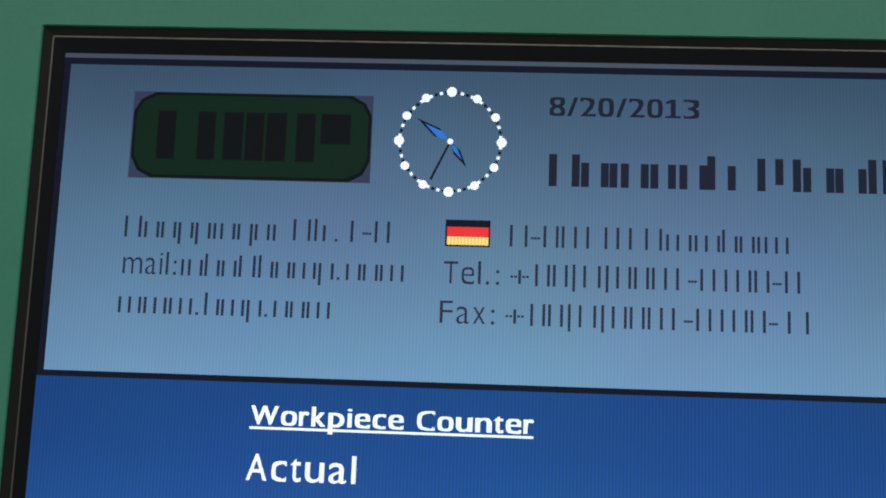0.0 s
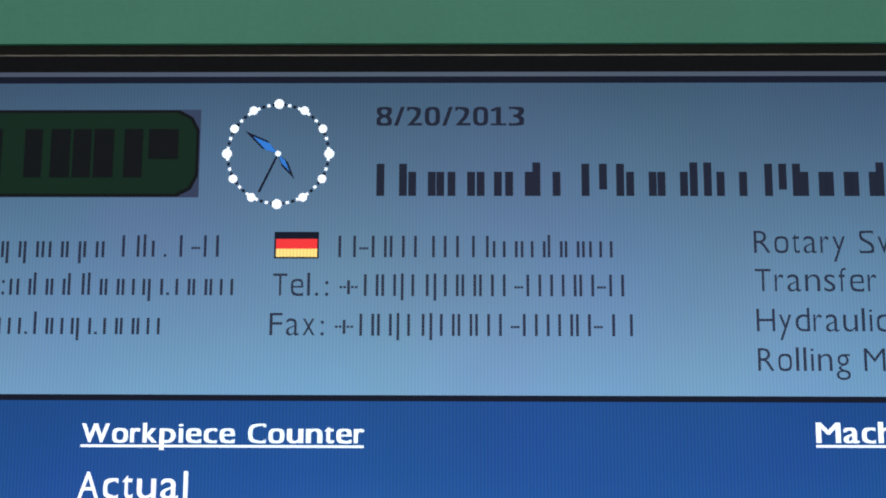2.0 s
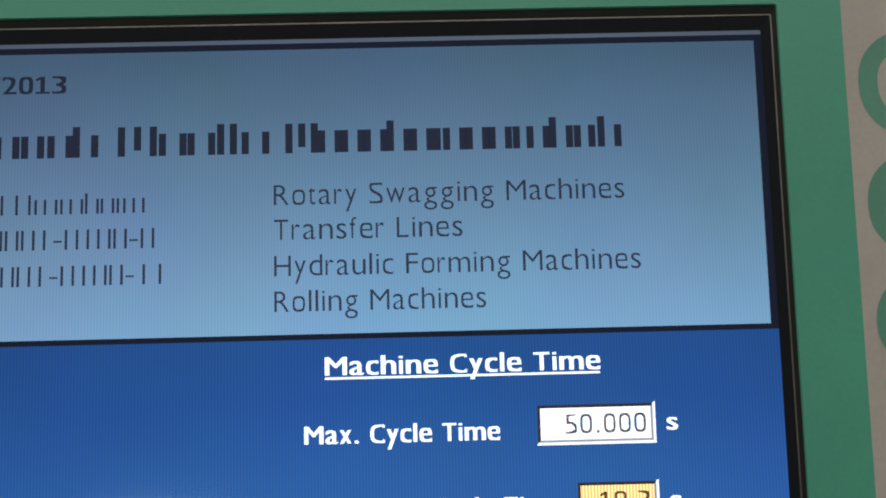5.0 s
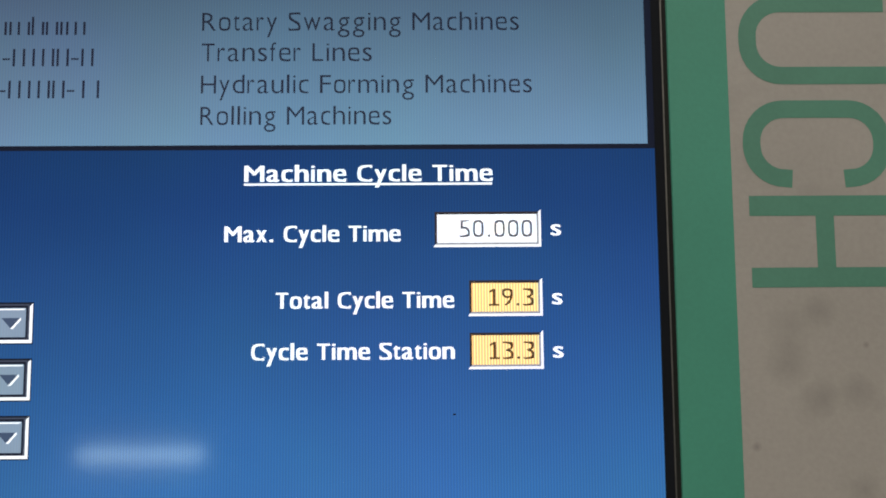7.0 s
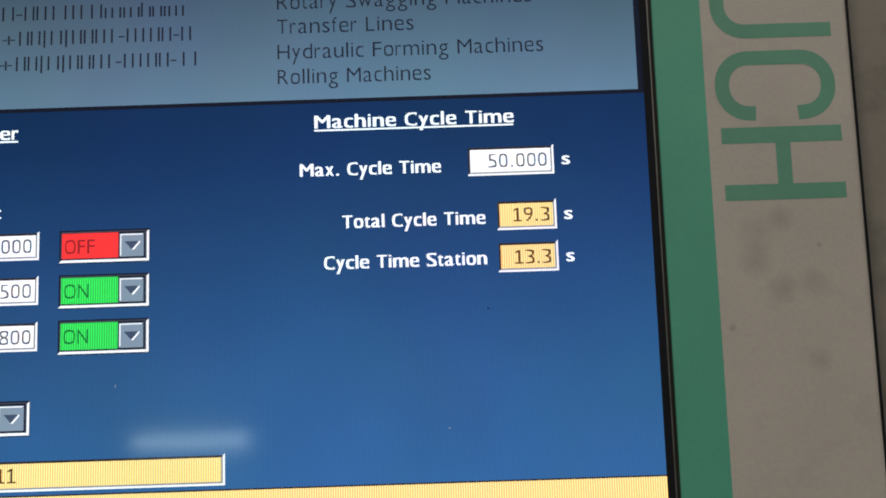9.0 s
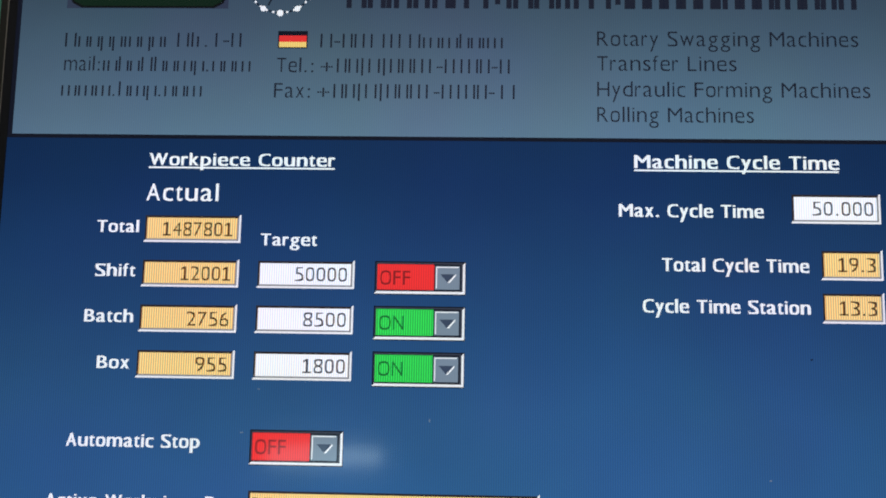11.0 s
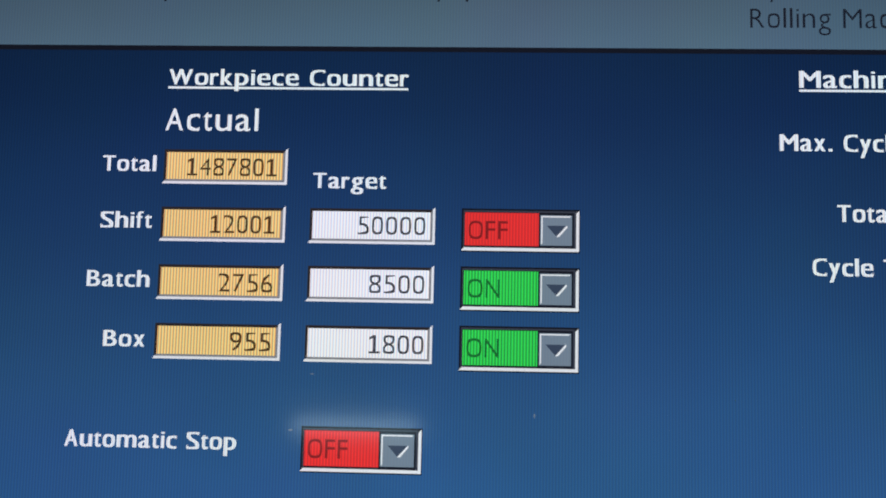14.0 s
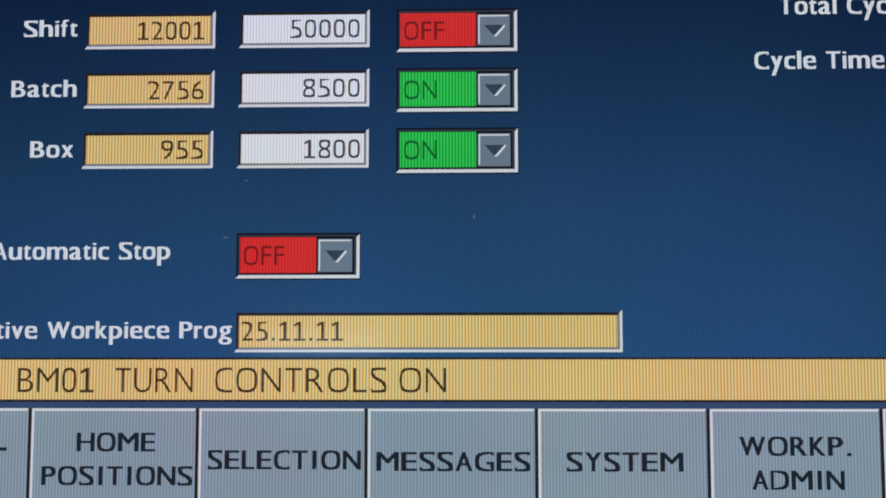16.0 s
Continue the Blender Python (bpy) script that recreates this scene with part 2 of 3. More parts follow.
def text(name, body, x0, x1, base, cap, layer, material, parent, bold=0.0, label="", weight=0.0):
    """Words from x0 to x1 standing on base with capitals cap high, struck twice if bold."""
    total = sum(ADVANCE.get(c, 546) for c in body) - 120
    k = (x1 - x0) / total
    co, faces, pen = [], [], -60.0
    for ch in body:
        adv = ADVANCE.get(ch, 546)
        if ch != " ":
            pts, fs = shape(ch, weight)
            if ch == "1":
                # a stem with flag and foot, as on the display
                s = 0.2
                pts = np.array([(0.42, 0.11), (0.42 + s, 0.11), (0.42 + s, 1), (0.42, 1), (0.12, 0), (0.92, 0), (0.92, 0.11), (0.12, 0.11), (0.14, 0.87), (0.42, 0.99), (0.42, 0.84), (0.14, 0.75)])
                fs = [(0, 1, 2, 3), (4, 5, 6, 7), (8, 11, 10, 9)]
            lo, wide = pts[:, 0].min(), np.ptp(pts[:, 0])
            room = adv - (100 if ch in "fijlrt.-/" else 120)
            if ch in "ilI.:":
                room = 92 if ch in "ilI" else 110
            gx = (pen + (adv - room) / 2 + (pts[:, 0] - lo) / wide * room) * k + x0
            gz = pts[:, 1] * cap + base
            for n, shift in enumerate((-bold / 2, bold / 2) if bold else (0.0,)):
                off = len(co)
                co += [(u + shift, v, n) for u, v in zip(gx, gz)]
                faces += [tuple(i + off for i in f) for f in fs]
        pen += adv
    yy = -layer * STEP
    me = bpy.data.meshes.new(name)
    me.from_pydata([at(u, v, yy - n * STEP * 0.1) for u, v, n in co], [], faces)
    me.materials.append(material)
    ob = new(name, me)
    ob.parent = parent
    if label:
        tagged(ob, label)
    return ob


# Stems of unread writing, by kind of mark: its width, then (place across it, foot, head) of each upright bar.
MARKS = {"s": (540, (0.1, 0, 0.75), (0.82, 0, 0.75)), "k": (550, (0.1, 0, 1.04), (0.82, 0, 0.75)), "d": (550, (0.1, 0, 0.75), (0.82, 0, 1.04)),
         "i": (240, (0.3, 0, 0.75)), "l": (240, (0.3, 0, 1.04)), "r": (360, (0.25, 0, 0.75)), "m": (840, (0.07, 0, 0.75), (0.46, 0, 0.75), (0.86, 0, 0.75)),
         "p": (550, (0.1, -0.28, 0.75), (0.82, 0, 0.75)), "g": (550, (0.1, 0, 0.75), (0.82, -0.28, 0.75)), "H": (640, (0.1, 0, 1), (0.8, 0, 1)),
         "M": (780, (0.08, 0, 1), (0.47, 0.2, 1), (0.85, 0, 1)), "I": (546, (0.45, 0, 1)), "c": (380, (0.3, -0.2, 1.04)), "N": (546, (0.1, 0, 1), (0.78, 0, 1)),
         ".": (330, (0.3, 0, 0.12)), "-": (380, (0.15, 0.36, 0.46), (0.4, 0.36, 0.46), (0.65, 0.36, 0.46)), "+": (800, (0.12, 0.36, 0.46), (0.27, 0.36, 0.46), (0.42, 0.08, 0.72), (0.57, 0.36, 0.46), (0.72, 0.36, 0.46)), " ": (313,)}


def bars(kinds, x0, x1, base, cap, layer, material, parent, stem=1.05, label=""):
    """Writing that stays unread: the upright bars of its marks, from x0 to x1."""
    k = (x1 - x0) / (sum(MARKS[c][0] for c in kinds) - 120)
    pen = -60
    for c in kinds:
        wide, *stems = MARKS[c]
        for across, foot, head in stems:
            x = x0 + (pen + wide * across) * k
            flat("writing_bar", [rect(x, base + foot * cap, x + stem, base + head * cap)], layer, material, parent, label)
        pen += wide


def rounded(x0, z0, x1, z1, r, k=6):
    pts = []
    for cx, cz, a0 in ((x1 - r, z1 - r, 0), (x0 + r, z1 - r, 90), (x0 + r, z0 + r, 180), (x1 - r, z0 + r, 270)):
        for i in range(k + 1):
            a = radians(a0 + 90 * i / k)
            pts.append((cx + r * math.cos(a), cz + r * math.sin(a)))
    return pts


def ring(name, outer, inner, profile_outer, profile_inner, material, parent, label=""):
    """A frame: profiles are (inset, y) steps from the back of the outer side over the front to the inner side's back."""
    bm = bmesh.new()
    loops = []
    for (x0, z0, x1, z1, r), steps, sign in ((outer, profile_outer, 1), (inner, profile_inner, -1)):
        for inset, y in steps:
            d = inset * sign
            loops.append([bm.verts.new(at(u, v, y)) for u, v in rounded(x0 + d, z0 + d, x1 - d, z1 - d, max(r - d, 0.3))])
    for a, b in zip(loops, loops[1:] + loops[:1]):
        k = len(a)
        for i in range(k):
            bm.faces.new((a[i], a[(i + 1) % k], b[(i + 1) % k], b[i]))
    return part(name, bm, material, parent, label)


def box(name, lo, hi, material, parent=None, bevel=0.0, label=""):
    bm = bmesh.new()
    bmesh.ops.create_cube(bm, size=1)
    for v in bm.verts:
        v.co = Vector([l + (h - l) * (c + 0.5) for l, h, c in zip(lo, hi, v.co)])
    if bevel:
        bmesh.ops.bevel(bm, geom=bm.edges[:], offset=bevel, segments=2, affect="EDGES")
    return part(name, bm, material, parent, label)


# ---- the hall round the machine ----
tagged(box("floor", (-4, -6.2, -0.1), (4, 1.4, 0), FLOOR), "worn dark grey hall floor", "floor", kind="structure")
tagged(box("ceiling", (-4, -6.2, 4.0), (4, 1.4, 4.1), CEIL), "pale painted hall ceiling", "ceiling", kind="structure")
tagged(box("wall_north", (-4.2, 1.4, 0), (4.2, 1.6, 4.0), WALL), "plain painted hall wall", "wall", kind="structure")
tagged(box("wall_east", (4.0, -6.2, 0), (4.2, 1.4, 4.0), WALL), "plain painted hall wall", "wall", kind="structure")
tagged(box("wall_west", (-4.2, -6.2, 0), (-4.0, 1.4, 4.0), WALL), "plain painted hall wall", "wall", kind="structure")
tagged(box("wall_south", (-4.2, -6.4, 0), (4.2, -6.2, 4.0), WALL), "plain painted hall wall", "wall", kind="structure")
# assumed housings for the unseen hall lights
for lx, ly in LAMPS:
    fix = tagged(new("assumed_ceiling_light"), "assumed white enamelled ceiling light housing, out of view", "ceiling light", "hall ceiling lights")
    box("housing", (lx - 0.78, ly - 0.12, 3.90), (lx + 0.78, ly + 0.12, 4.0), WHITE, fix, 0.01)

# ---- unseen glowing bar, added for the pale streak mirrored in the screen ----
BAR_GLOW, dn, dl, dp = blank("streak_glow")
dp.inputs["Emission Color"].default_value, dp.inputs["Emission Strength"].default_value = (0.5, 0.85, 1.0, 1), 34.0
# stand and bar are made up; only their reflection is wanted
glow_stand = tagged(new("streak_source"), "added glowing bar on a thin stand, unseen, for the streak mirrored in the screen", "lamp")
glow_stand.location = (-0.12, -0.62, 0)
source_parts = [box("base", (-0.25, -0.74, 0), (0.01, -0.50, 0.02), OLIVE, glow_stand, 0.004), box("pole", (-0.127, -0.632, 0.02), (-0.113, -0.618, 1.295), OLIVE, glow_stand, 0.003),
              box("head", (-0.168, -0.635, 1.295), (-0.072, -0.605, 1.32), OLIVE, glow_stand, 0.003), box("glow_bar", (-0.162, -0.605, 1.303), (-0.078, -0.602, 1.311), BAR_GLOW, glow_stand, 0.001)]
for ob in source_parts:
    ob.matrix_parent_inverse = Matrix.Translation((0.12, 0.62, 0))

# ---- machine enclosure ----
cabinet = tagged(new("machine_cabinet"), "grey-brown painted steel machine cabinet carrying the operator panel", "cabinet")
cabinet.location = (0, 0.4, 0)
inv = Matrix.Translation((0, -0.4, 0))
for ob in (box("body", (-0.75, 0.004, 0.10), (0.75, 0.8, 2.0), ENCLOSURE, cabinet, 0.006), box("plinth", (-0.72, 0.03, 0.0), (0.72, 0.78, 0.10), BLACK, cabinet, 0.004)):
    ob.matrix_parent_inverse = inv

# ---- operator panel ----
panel = tagged(new("operator_panel"), "touch operator panel with grey faceplate and green border, screen switched on", "operator panel")
panel.location = (0, 0.004, 1.07)
PANEL_INV = Matrix.Translation((0, -0.004, -1.07))
FACE = -0.0010
ring("faceplate", (-213, -191, 692, 555, 14), (-116, -102, 594.7, 465, 3), [(0, 0.0035), (0, FACE + 0.0012), (1.2, FACE + 0.0003), (2.8, FACE)], [(0, FACE), (0, 0.0035)], GREY, panel, "worn warm grey plastic faceplate")
# next, a black ring for the thin dark line between faceplate and cabinet
ring("edge_ring", (-215.4, -193.4, 694.4, 557.4, 15), (-213.1, -191.1, 692.1, 555.1, 14), [(0, 0.0038), (0, FACE + 0.0016), (0.5, FACE + 0.0011)], [(0, FACE + 0.0011), (0, 0.0038)], BLACK, panel, "black ring round the faceplate")
ring("green_border", (-116, -102, 594.7, 465, 3), (-84.0, -71, 562.8, 433.4, 1.0), [(0, 0.0035), (0, FACE - 0.00003)], [(0.6, FACE - 0.00003), (0, FACE + 0.0002), (0, 0.0035)], GREEN, panel, "green printed border film")
ring("edge_strip", (-84.0, -71, 562.8, 433.4, 1.0), (-79.6, -67.4, 560.6, 429.3, 0.9), [(0, 0.0035), (0, FACE + 0.0003)], [(0, FACE + 0.0007), (0, 0.0035)], OLIVE, panel, "dark recessed edge")
ring("metal_bead", (-79.6, -67.4, 560.6, 429.3, 0.9), (-78.8, -66.5, 559.8, 428.5, 0.8), [(0, 0.0035), (0, FACE + 0.0006)], [(0, FACE + 0.0006), (0, 0.0035)], STEEL, panel, "thin dull metal bead")
ring("gasket", (-78.8, -66.5, 559.8, 428.5, 0.8), (-73.3, -60, 555.0, 421.3, 0.6), [(0, 0.0035), (0, FACE + 0.0005)], [(0, -0.0002), (0, 0.0035)], BLACK, panel, "black rubber gasket")


def arc(cx, cz, r, a0, a1, k=8):
    return [(cx + r * math.cos(radians(a0 + (a1 - a0) * i / k)), cz + r * math.sin(radians(a0 + (a1 - a0) * i / k))) for i in range(k + 1)]


def printed_letter(path, hi, closed=False, width=9.6):
    """A round letter printed in one even stroke along path (along the line, up the letter), reading downwards from the height hi."""
    bm = bmesh.new()
    k = len(path)
    sides = []
    for i, (a, b) in enumerate(path):
        p, q = path[(i - 1) % k] if closed or i else path[0], path[(i + 1) % k] if closed or i < k - 1 else path[-1]
        da, db = q[0] - p[0], q[1] - p[1]
        n = math.hypot(da, db)
        oa, ob = -db / n * width / 2, da / n * width / 2
        sides.append([bm.verts.new(at(601.2 + 0.985 * (b + sgn * ob), hi - (a + sgn * oa), FACE - 0.00006)) for sgn in (1, -1)])
    for i in range(k if closed else k - 1):
        (a, b), (c, d) = sides[i], sides[(i + 1) % k]
        bm.faces.new((a, b, d, c))
    part("letter", bm, PRINT, panel, "green printed capital letter")


def square_letter(*boxes):
    bm = bmesh.new()
    for x0, z0, x1, z1 in boxes:
        bm.faces.new([bm.verts.new(at(u, v, FACE - 0.00006)) for u, v in rect(x0, z0, x1, z1)])
    part("letter", bm, PRINT, panel, "green printed capital letter")


square_letter((602.8, 441.8, 671, 451.6), (671, 423, 680.6, 470.4))
square_letter((603.2, 236.9, 681.4, 247.6), (603.2, 199.2, 681.4, 209.6), (637.9, 209.6, 647.6, 236.9))
printed_letter(arc(28.5, 24, 19.6, 270, 360) + arc(28.5, 56, 19.6, 0, 90) + arc(24.5, 56, 19.6, 90, 180) + arc(24.5, 24, 19.6, 180, 270), 418.8, True)
printed_letter([(4.8, 80), (4.8, 50)] + arc(22.5, 22.5, 17.7, 180, 270) + arc(26.8, 22.5, 17.7, 270, 360) + [(44.5, 50), (44.5, 80)], 357.1)
printed_letter([(42.4, 54)] + arc(24.6, 57.7, 17.5, 0, 90) + arc(22.3, 57.7, 17.5, 90, 180) + arc(22.3, 22.3, 17.5, 180, 270) + arc(24.6, 22.3, 17.5, 270, 360) + [(42.4, 26)], 299.0)

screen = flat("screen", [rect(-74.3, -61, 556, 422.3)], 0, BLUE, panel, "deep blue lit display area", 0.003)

# header
flat("top_strip", [rect(-73.3, 419.2, 555.0, 421.3)], 1, STRIP, panel, "thin grey line along the top of the display")
flat("top_line", [rect(-73.3, 416.1, 555.0, 419.2)], 1, DARK, panel, "thin dark line")
flat("header_line", [rect(-73.3, 273.9, 555.0, 276.5), rect(-73.3, 276.5, -70.2, 416.1), rect(551.3, 276.5, 555.0, 416.1)], 1, DARK, panel, "dark line round the header")
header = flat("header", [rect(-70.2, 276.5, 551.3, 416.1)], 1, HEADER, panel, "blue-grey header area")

logo = flat("logo_plate", [rect(-39.6, 363.6, 69.7, 403.8)], 2, LOGO_BACK, panel, "dark logo plate")
OCTAGON = [(-29.6, 363.9), (60.2, 363.9), (66.2, 367.2), (69.2, 373.4), (69.2, 394.6), (66.2, 400.2), (60.2, 403.5), (-29.6, 403.5), (-35.8, 400.2), (-39.0, 394.6), (-39.0, 373.4), (-35.8, 367.2)]
flat("badge_rim", [OCTAGON], 2.6, LOGO_DARK, logo, "black rim of the badge")
flat("badge", [[(15.1 + (x - 15.1) * 0.975, 383.7 + (z - 383.7) * 0.935) for x, z in OCTAGON]], 3.2, LOGO_GREEN, logo, "dark green eight-sided badge")
for x0, x1 in ((-27.6, -19.4), (-9.2, -1.2), (2.6, 11.4), (12.6, 20.8), (22.0, 31.0), (35.6, 44.0), (46.6, 60.0)):
    flat("mark", [rect(x0, 372.6 if x0 < 45 else 381.0, x1, 394.8)], 4, LOGO_DARK, logo)

CLOCK = (104.8, 383.4)
clock = flat("clock_centre", [disc(*CLOCK, 1.3)], 5, LIGHT, panel, "drawn clock with white hour dots")
for i in range(12):
    a = radians(30 * i)
    flat("hour_dot", [disc(CLOCK[0] + 22.9 * math.sin(a), CLOCK[1] + 22.9 * math.cos(a), 1.95 if i % 3 else 2.25)], 4, LIGHT, clock)
for i in range(60):
    if i % 5 == 0:
        continue
    a = radians(6 * i)
    x, z = CLOCK[0] + 22.6 * math.sin(a), CLOCK[1] + 22.6 * math.cos(a)
    ux, uz = math.cos(a) * 0.7, -math.sin(a) * 0.7
    nx, nz = math.sin(a) * 0.65, math.cos(a) * 0.65
    flat("minute_mark", [[(x - ux - nx, z - uz - nz), (x + ux - nx, z + uz - nz), (x + ux + nx, z + uz + nz), (x - ux + nx, z - uz + nz)]], 3, DARK if i % 2 else LIGHT, clock)


def hand(name, dx, dz, width, material, layer, start=0.0, end=1.0):
    k = math.hypot(dx, dz)
    px, pz = -dz / k * width, dx / k * width
    m = start + (end - start) * 0.4
    c = CLOCK
    flat(name, [[(c[0] + dx * start, c[1] + dz * start), (c[0] + dx * m + px, c[1] + dz * m + pz), (c[0] + dx * end, c[1] + dz * end), (c[0] + dx * m - px, c[1] + dz * m - pz)]], layer, material, clock)


hand("hand_outline", -15.2, 10.6, 2.2, DARK, 2.6)
hand("hand_face", -15.2, 10.6, 1.7, HAND, 3.2, 0.02, 0.75)
hand("hand_outline", 7.6, -11.6, 1.7, DARK, 2.6)
hand("hand_face", 7.6, -11.6, 1.0, HAND, 3.2, 0.04, 0.7)
flat("second_hand", [[(CLOCK[0] - 0.4, CLOCK[1] + 0.2), (CLOCK[0] + 0.4, CLOCK[1] - 0.2), (CLOCK[0] - 7.7, CLOCK[1] - 17.7), (CLOCK[0] - 8.7, CLOCK[1] - 17.3)]], 3.8, DARK, clock)

flag = flat("flag", [rect(104.1, 336.2, 123.8, 348.1)], 2, DARK, panel, "small black, red and gold flag")
flat("red_stripe", [rect(104.9, 340.5, 123.1, 344.9)], 3, FLAG_RED, flag)
flat("gold_stripe", [rect(104.9, 336.9, 123.1, 340.5)], 3, FLAG_GOLD, flag)

text("date_text", "8/20/2013", 148.9, 214.3, 396.4, 8.5, 2, INK_BOLD, panel, 0.65, "dark date lettering")
for kinds, x0, x1 in (("Hsisrisk", 148.8, 227.9), ("Msslls", 239.8, 310.4), ("Msssksisssrskrik", 320.6, 481.2)):
    bars(kinds, x0, x1, 364.3, 14.6, 2, INK_BOLD, header, 3.5, "dark bold bars in the header")
for kinds, x0, x1, base in (("Hssppisgsr", -39.2, 30.6, 336.6), ("Hlr.I-N", 36.6, 79.2, 336.9), ("isksHksmp.ssm", -12.6, 86.0, 319.9), ("mmm.kmp.ssm", -39.3, 54.3, 302.6), ("H-NNIIN", 132.4, 185.2, 336.8),
                            ("Hrsrsksim", 191.3, 252.6, 336.8), ("+NNcHcNNNI-NINN-N", 132.7, 257.4, 319.6), ("+NNcHcNNNI-NINN-II", 131.0, 263.4, 302.2)):
    bars(kinds, x0, x1, base, 9.6, 2, INK, header, 1.2, "thin dark bars in the header")
for body, x0, x1, base in (("mail:", -38.6, -13.8, 319.9), ("Tel.:", 104.0, 129.2, 319.6), ("Fax:", 102.9, 127.6, 302.2), ("Rotary Swagging Machines", 314.9, 484.0, 338.8),
                           ("Transfer Lines", 314.9, 405.3, 321.9), ("Hydraulic Forming Machines", 314.9, 490.4, 304.4), ("Rolling Machines", 314.9, 415.6, 287.3)):
    text("header_text", body, x0, x1, base, 9.9, 2, INK, panel, 0.0, "thin dark lettering in the header", weight=-0.008)

# ---- counters and times ----


def caption(body, x0, x1, base, cap, weight=0.7, material=None, name="caption_text"):
    return text(name, body, x0, x1, base, cap, 2, material or LIGHT, panel, weight, "white bold lettering")


def field(name, x0, z0, x1, z1, face, ink, digits, d0, d1, base, label, cap=8.9):
    """A sunken box: dark upper and left edge, white lower and right edge, a value in it."""
    body = flat(name, [rect(x0 + 1.0, z0 + 2.3, x1 - 2.3, z1 - 1.0)], 1.2, face, panel, label)
    flat("dark_edge", [[(x0 + 0.4, z1 - 0.2), (x0 + 0.4, z0 + 1.4), (x0 + 1.6, z0 + 2.2), (x0 + 1.6, z1 - 1.6), (x1 - 2, z1 - 1.6), (x1 - 1.2, z1 - 0.2)]], 2, SHADE, body)
    flat("light_edge", [[(x0 - 0.3, z0), (x1, z0), (x1, z1 + 0.8), (x1 - 1.2, z1 - 0.2), (x1 - 1.2, z0 + 1.25), (x0 + 0.5, z0 + 1.25)]], 2.2, EDGE, body)
    flat("grey_edge", [[(x0 + 0.8, z0 + 1.25), (x1 - 1.2, z0 + 1.25), (x1 - 1.2, z1 - 0.6), (x1 - 2.3, z1 - 1.4), (x1 - 2.3, z0 + 2.3), (x0 + 1.6, z0 + 2.3)]], 2.0, GREY_EDGE, body)
    text("value_text", digits, d0, d1, base, cap, 2.4, ink, body, 0.0, weight=-0.006)
    return body


def switch(name, x0, z0, x1, z1, on, label):
    """A sunken list box with a coloured state and an arrow button."""
    face, ink = (LIME, LIME_INK) if on else (RED, RED_INK)
    body = flat(name, [rect(x0, z0, x1, z1)], 1.2, DARK, panel, label)
    flat("slate_frame", [rect(x0 + 0.9, z0 + 2.4, x1 - 2.0, z1 - 0.9)], 1.5, SLATE, body)
    flat("inner_line", [rect(x0 + 1.5, z0 + 2.6, x1 - 3.0, z1 - 1.7)], 1.8, DARK, body)
    flat("state", [rect(x0 + 1.7, z0 + 3.2, x0 + 38, z1 - 2.0)], 2, face, body, "green state box" if on else "red state box")
    text("state_text", "ON" if on else "OFF", x0 + 3.6, x0 + (19.3 if on else 22.8), z1 - 15.2, 9.0, 3, ink, body, 0.0)
    flat("arrow_button", [rect(x0 + 38.8, z0 + 3.6, x1 - 3.9, z1 - 2.9)], 2, ARROW, body, "grey drop-down button")
    flat("arrow_light", [[(x0 + 39.2, z0 + 4.0), (x0 + 39.9, z0 + 4.7), (x0 + 39.9, z1 - 4.0), (x1 - 5.0, z1 - 4.0), (x1 - 4.3, z1 - 3.3), (x0 + 39.2, z1 - 3.3)]], 2.6, EDGE, body)
    ax, az = (x0 + x1) / 2 + 18.0, (z0 + z1) / 2 + 0.3
    flat("arrow", [[(ax - 5.2, az + 2.4), (ax + 4.2, az + 2.4), (ax - 0.4, az - 3.0)]], 2.6, ARROW_INK, body)
    flat("arrow_glint", [[(ax - 0.6, az - 3.2), (ax + 0.9, az - 3.2), (ax + 5.0, az + 1.6), (ax + 4.6, az + 2.6)]], 3.2, EDGE, body)
    flat("light_edge", [[(x0 - 0.2, z0 + 0.6), (x1 - 0.4, z0 + 0.6), (x1 - 0.4, z1 - 0.6), (x1 - 1.9, z1 - 2.0), (x1 - 1.9, z0 + 2.2), (x0 + 1.4, z0 + 2.2)]], 2.8, EDGE, body)
    return body


title = caption("Workpiece Counter", 23.1, 144.5, 255.9, 8.1, 0.7, name="heading_text")
flat("underline", [rect(22.5, 253.9, 144.8, 255.0)], 2, LIGHT, title)
title = caption("Machine Cycle Time", 338.8, 468.5, 256.8, 8.6, 0.7, name="heading_text")
flat("underline", [rect(338.4, 254.8, 468.5, 255.9)], 2, LIGHT, title)
caption("Actual", 22.3, 69.6, 232.2, 11.2, 0.25)
caption("Total", -8.6, 18.4, 211.1, 7.8)
caption("Shift", -7.9, 17.5, 182.2, 7.9)
caption("Batch", -13.1, 18.1, 152.5, 8.0)
caption("Box", -3.0, 17.3, 122.9, 7.9)
caption("Target", 98.8, 134.6, 203.5, 7.7)
caption("Automatic Stop", -19.3, 65.3, 73.7, 8.0)
caption("Active Workpiece Prog", -29.9, 95.3, 36.2, 7.8)
caption("Max. Cycle Time", 328.8, 420.0, 224.9, 8.3)
caption("Total Cycle Time", 355.9, 447.6, 190.0, 8.3)
caption("Cycle Time Station", 343.6, 447.7, 163.5, 8.3)
for base in (227.6, 191.4, 163.8):
    caption("s", 499.2, 504.0, base, 7.6, name="unit")

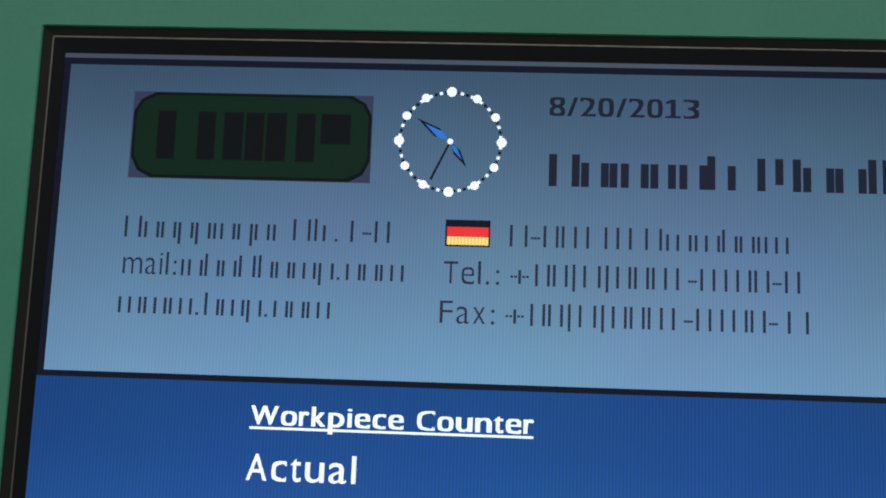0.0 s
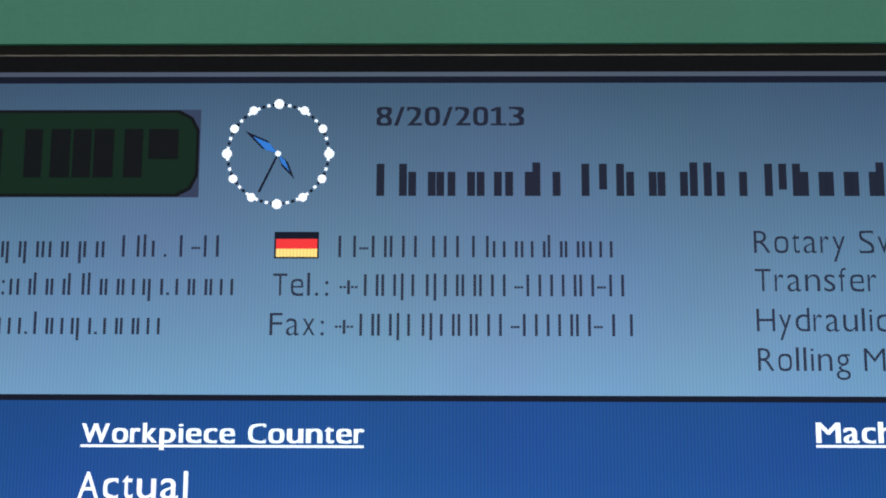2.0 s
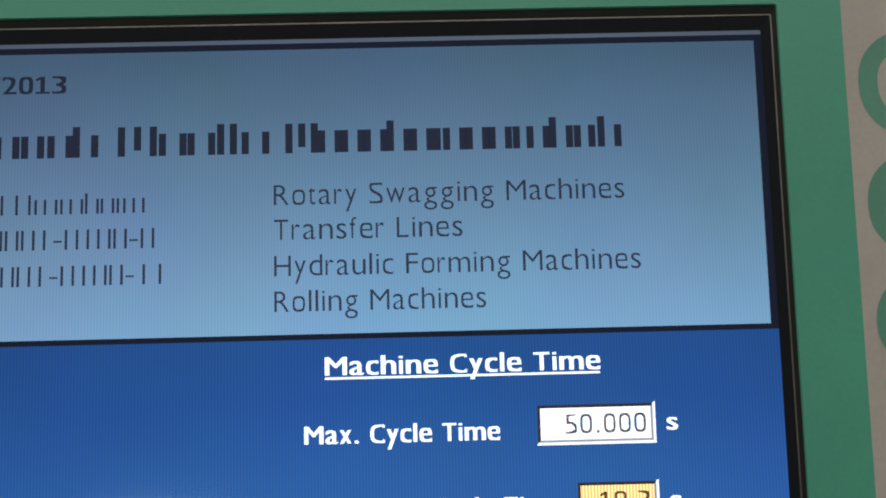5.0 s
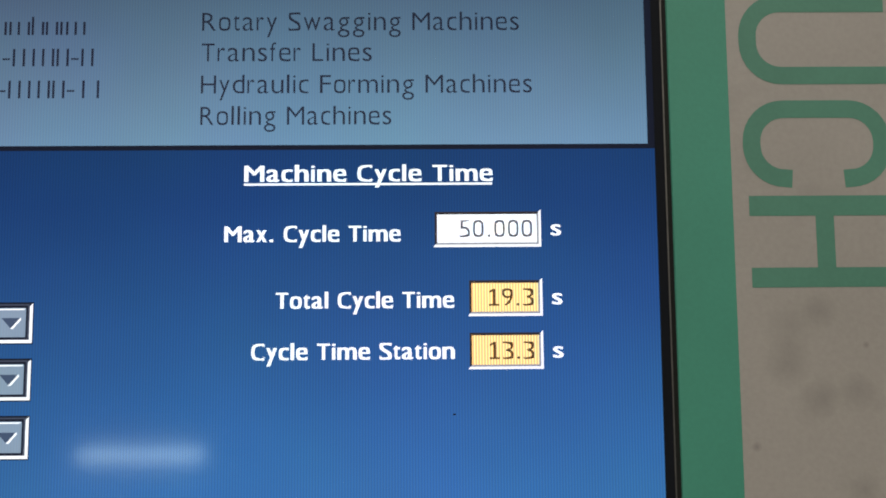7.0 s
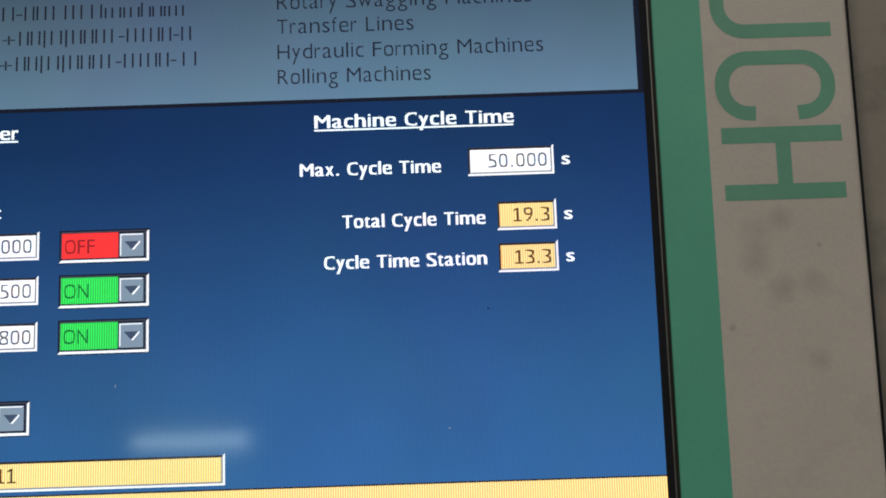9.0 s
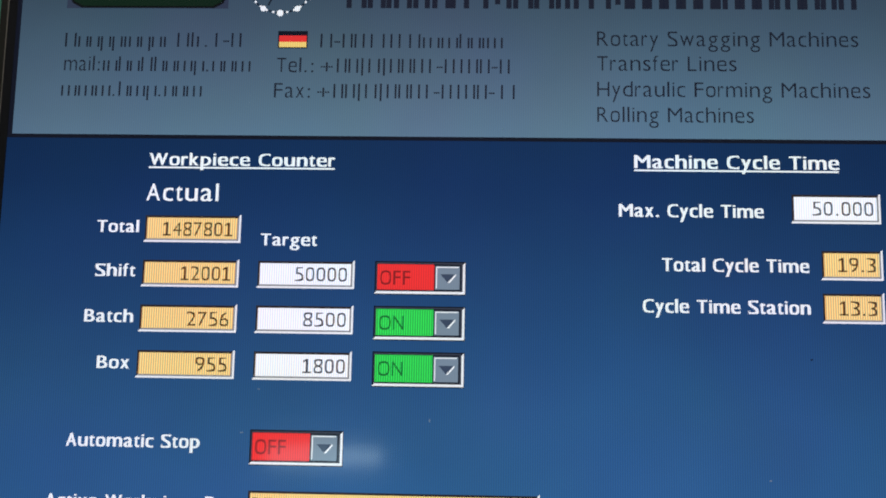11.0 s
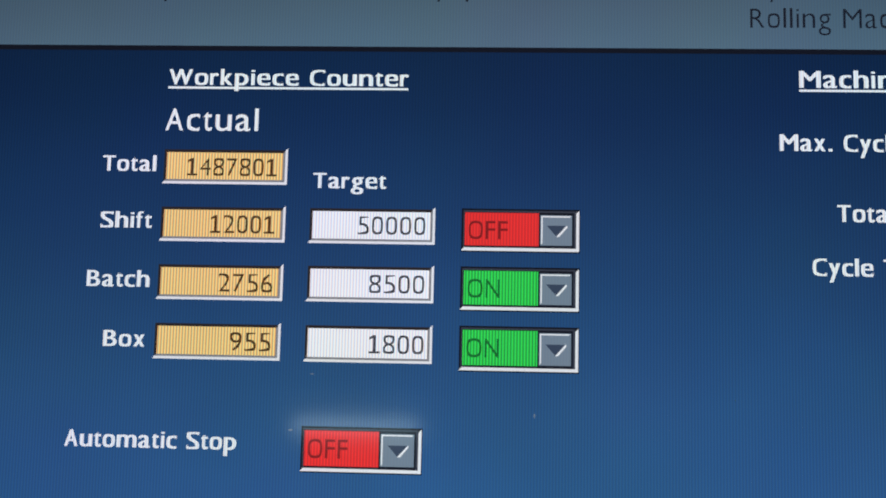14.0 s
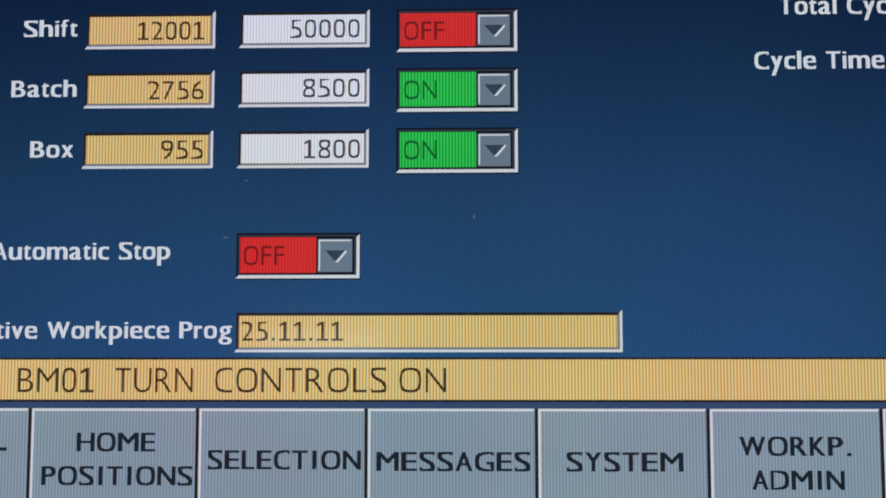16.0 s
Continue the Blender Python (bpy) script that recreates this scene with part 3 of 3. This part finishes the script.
field("total_field", 22.2, 204.9, 85.2, 222.6, AMBER, AMBER_INK, "1487801", 34.4, 79.9, 209.1, "amber display box for a total")
field("shift_field", 22.2, 175.8, 85.2, 193.3, AMBER, AMBER_INK, "12001", 47.6, 79.9, 180.1, "amber display box for a shift count")
field("batch_field", 22.2, 146.7, 85.2, 164.2, AMBER, AMBER_INK, "2756", 53.2, 80.0, 150.8, "amber display box for a batch count")
field("box_field", 22.1, 117.3, 85.1, 135.0, AMBER, AMBER_INK, "955", 60.2, 80.3, 121.8, "amber display box for a box count")
field("shift_target", 97.2, 175.8, 159.9, 193.5, PAPER, PAPER_INK, "50000", 121.6, 155.1, 180.5, "white entry box")
field("batch_target", 97.1, 146.8, 159.9, 164.6, PAPER, PAPER_INK, "8500", 128.2, 155.3, 151.4, "white entry box")
field("box_target", 97.0, 117.2, 159.8, 135.2, PAPER, PAPER_INK, "1800", 128.8, 155.6, 121.8, "white entry box")
field("program_field", 97.3, 29.6, 279.0, 48.4, AMBER, AMBER_INK, "25.11.11", 100.3, 148.2, 35.0, "long amber box with the active program")
field("maximum_field", 437.8, 221.7, 493.8, 240.5, PAPER, PAPER_INK, "50.000", 451.0, 489.2, 226.9, "white entry box for a time")
field("cycle_field", 455.5, 185.5, 493.9, 204.3, AMBER, AMBER_INK, "19.3", 466.0, 489.3, 190.8, "amber display box for a time")
field("station_field", 455.4, 158.1, 493.9, 177.1, AMBER, AMBER_INK, "13.3", 466.0, 489.1, 163.2, "amber display box for a time")
switch("shift_switch", 173.0, 172.6, 231.2, 194.2, False, "red switched-off list box")
switch("batch_switch", 173.0, 143.4, 231.2, 165.3, True, "green switched-on list box")
switch("box_switch", 173.0, 113.9, 231.2, 136.2, True, "green switched-on list box")
switch("stop_switch", 97.2, 63.8, 156.2, 86.0, False, "red switched-off list box")

# ---- message line and buttons ----
flat("message_line", [rect(-73.3, 6.4, 555.0, 27.2)], 1, SHADE, panel, "dark edge of the message line")
flat("gap_strip", [rect(-73.3, 3.2, 555.0, 6.4)], 0.8, GAP, panel, "slate blue gap above the buttons")
message = flat("message_bar", [rect(-73.3, 7.5, 555.0, 26.2)], 2, AMBER, panel, "amber message bar")
for body, x0, x1 in (("BM01", -5.4, 30.8), ("TURN", 41.0, 77.6), ("CONTROLS", 88.2, 168.8), ("ON", 174.9, 196.6)):
    text("message_text", body, x0, x1, 10.8, 11.5, 3, AMBER_INK, message, 0.0, weight=-0.01)
for i, words in enumerate(((), (("HOME", 23.7, 60.2, -16.6), ("POSITIONS", 7.4, 77.9, -32.2)), (("SELECTION", 85.7, 156.7, -24.7),), (("MESSAGES", 164.6, 235.3, -25.3),),
                           (("SYSTEM", 252.8, 305.8, -25.3),), (("WORKP.", 332.3, 383.3, -18.0), ("ADMIN", 337.8, 379.2, -33.4)), (), ())):
    x0, x1 = max(-77.5 + 79.24 * i, -73.3), min(0.1 + 79.24 * i, 553.4)
    button = flat("touch_button", [rect(x0, -57, x1, 3.3)], 1.2, BUTTON, panel, "blue-grey touch button")
    flat("dark_edge", [[(x1, 3.3), (x1 + 1.6, 3.3), (x1 + 1.6, -58), (x0, -58), (x0 + 1.2, -56.4), (x1, -56.4)]], 2, SHADE, button)
    flat("light_edge", [[(x0, 3.4), (x1, 3.4), (x1 - 0.8, 2.2), (x0 + 1.2, 2.2), (x0 + 1.2, -55.8), (x0, -57)]], 2.4, EDGE, button)
    for body, a, b, base in words:
        text("button_text", body, a, b, base, 8.7, 2.4, BUTTON_INK, button, 0.7)
    if i == 0:
        flat("writing_bar", [rect(-16, -16.4, -13.6, -7.8), rect(-13.6, -16.4, -9.8, -14.8)], 2.4, BUTTON_INK, button)

# dust on the screen, its glints put in as glowing colour; one fleck is dark
for x, z, rx, rz, mat in ((453.6, 381.1, 1.4, 0.6, STRIP), (447.6, 135.1, 0.9, 0.5, DARK), (210, 93.3, 0.5, 1.3, STRIP), (101.6, 111.2, 1.0, 0.4, STRIP), (420.5, 60.4, 0.8, 0.6, STRIP), (91.9, 83.9, 1.2, 0.5, STRIP), (136.3, -24.1, 0.8, 0.5, STRIP)):
    flat("lit_dust_fleck", [[(x - rx, z - rz * 0.3), (x, z - rz), (x + rx, z), (x + rx * 0.3, z + rz), (x - rx * 0.7, z + rz * 0.6)]], 4.5, mat, panel, "tiny dust fleck on the glass, its brightness painted in as glow")

for ob in panel.children:
    ob.matrix_parent_inverse = PANEL_INV
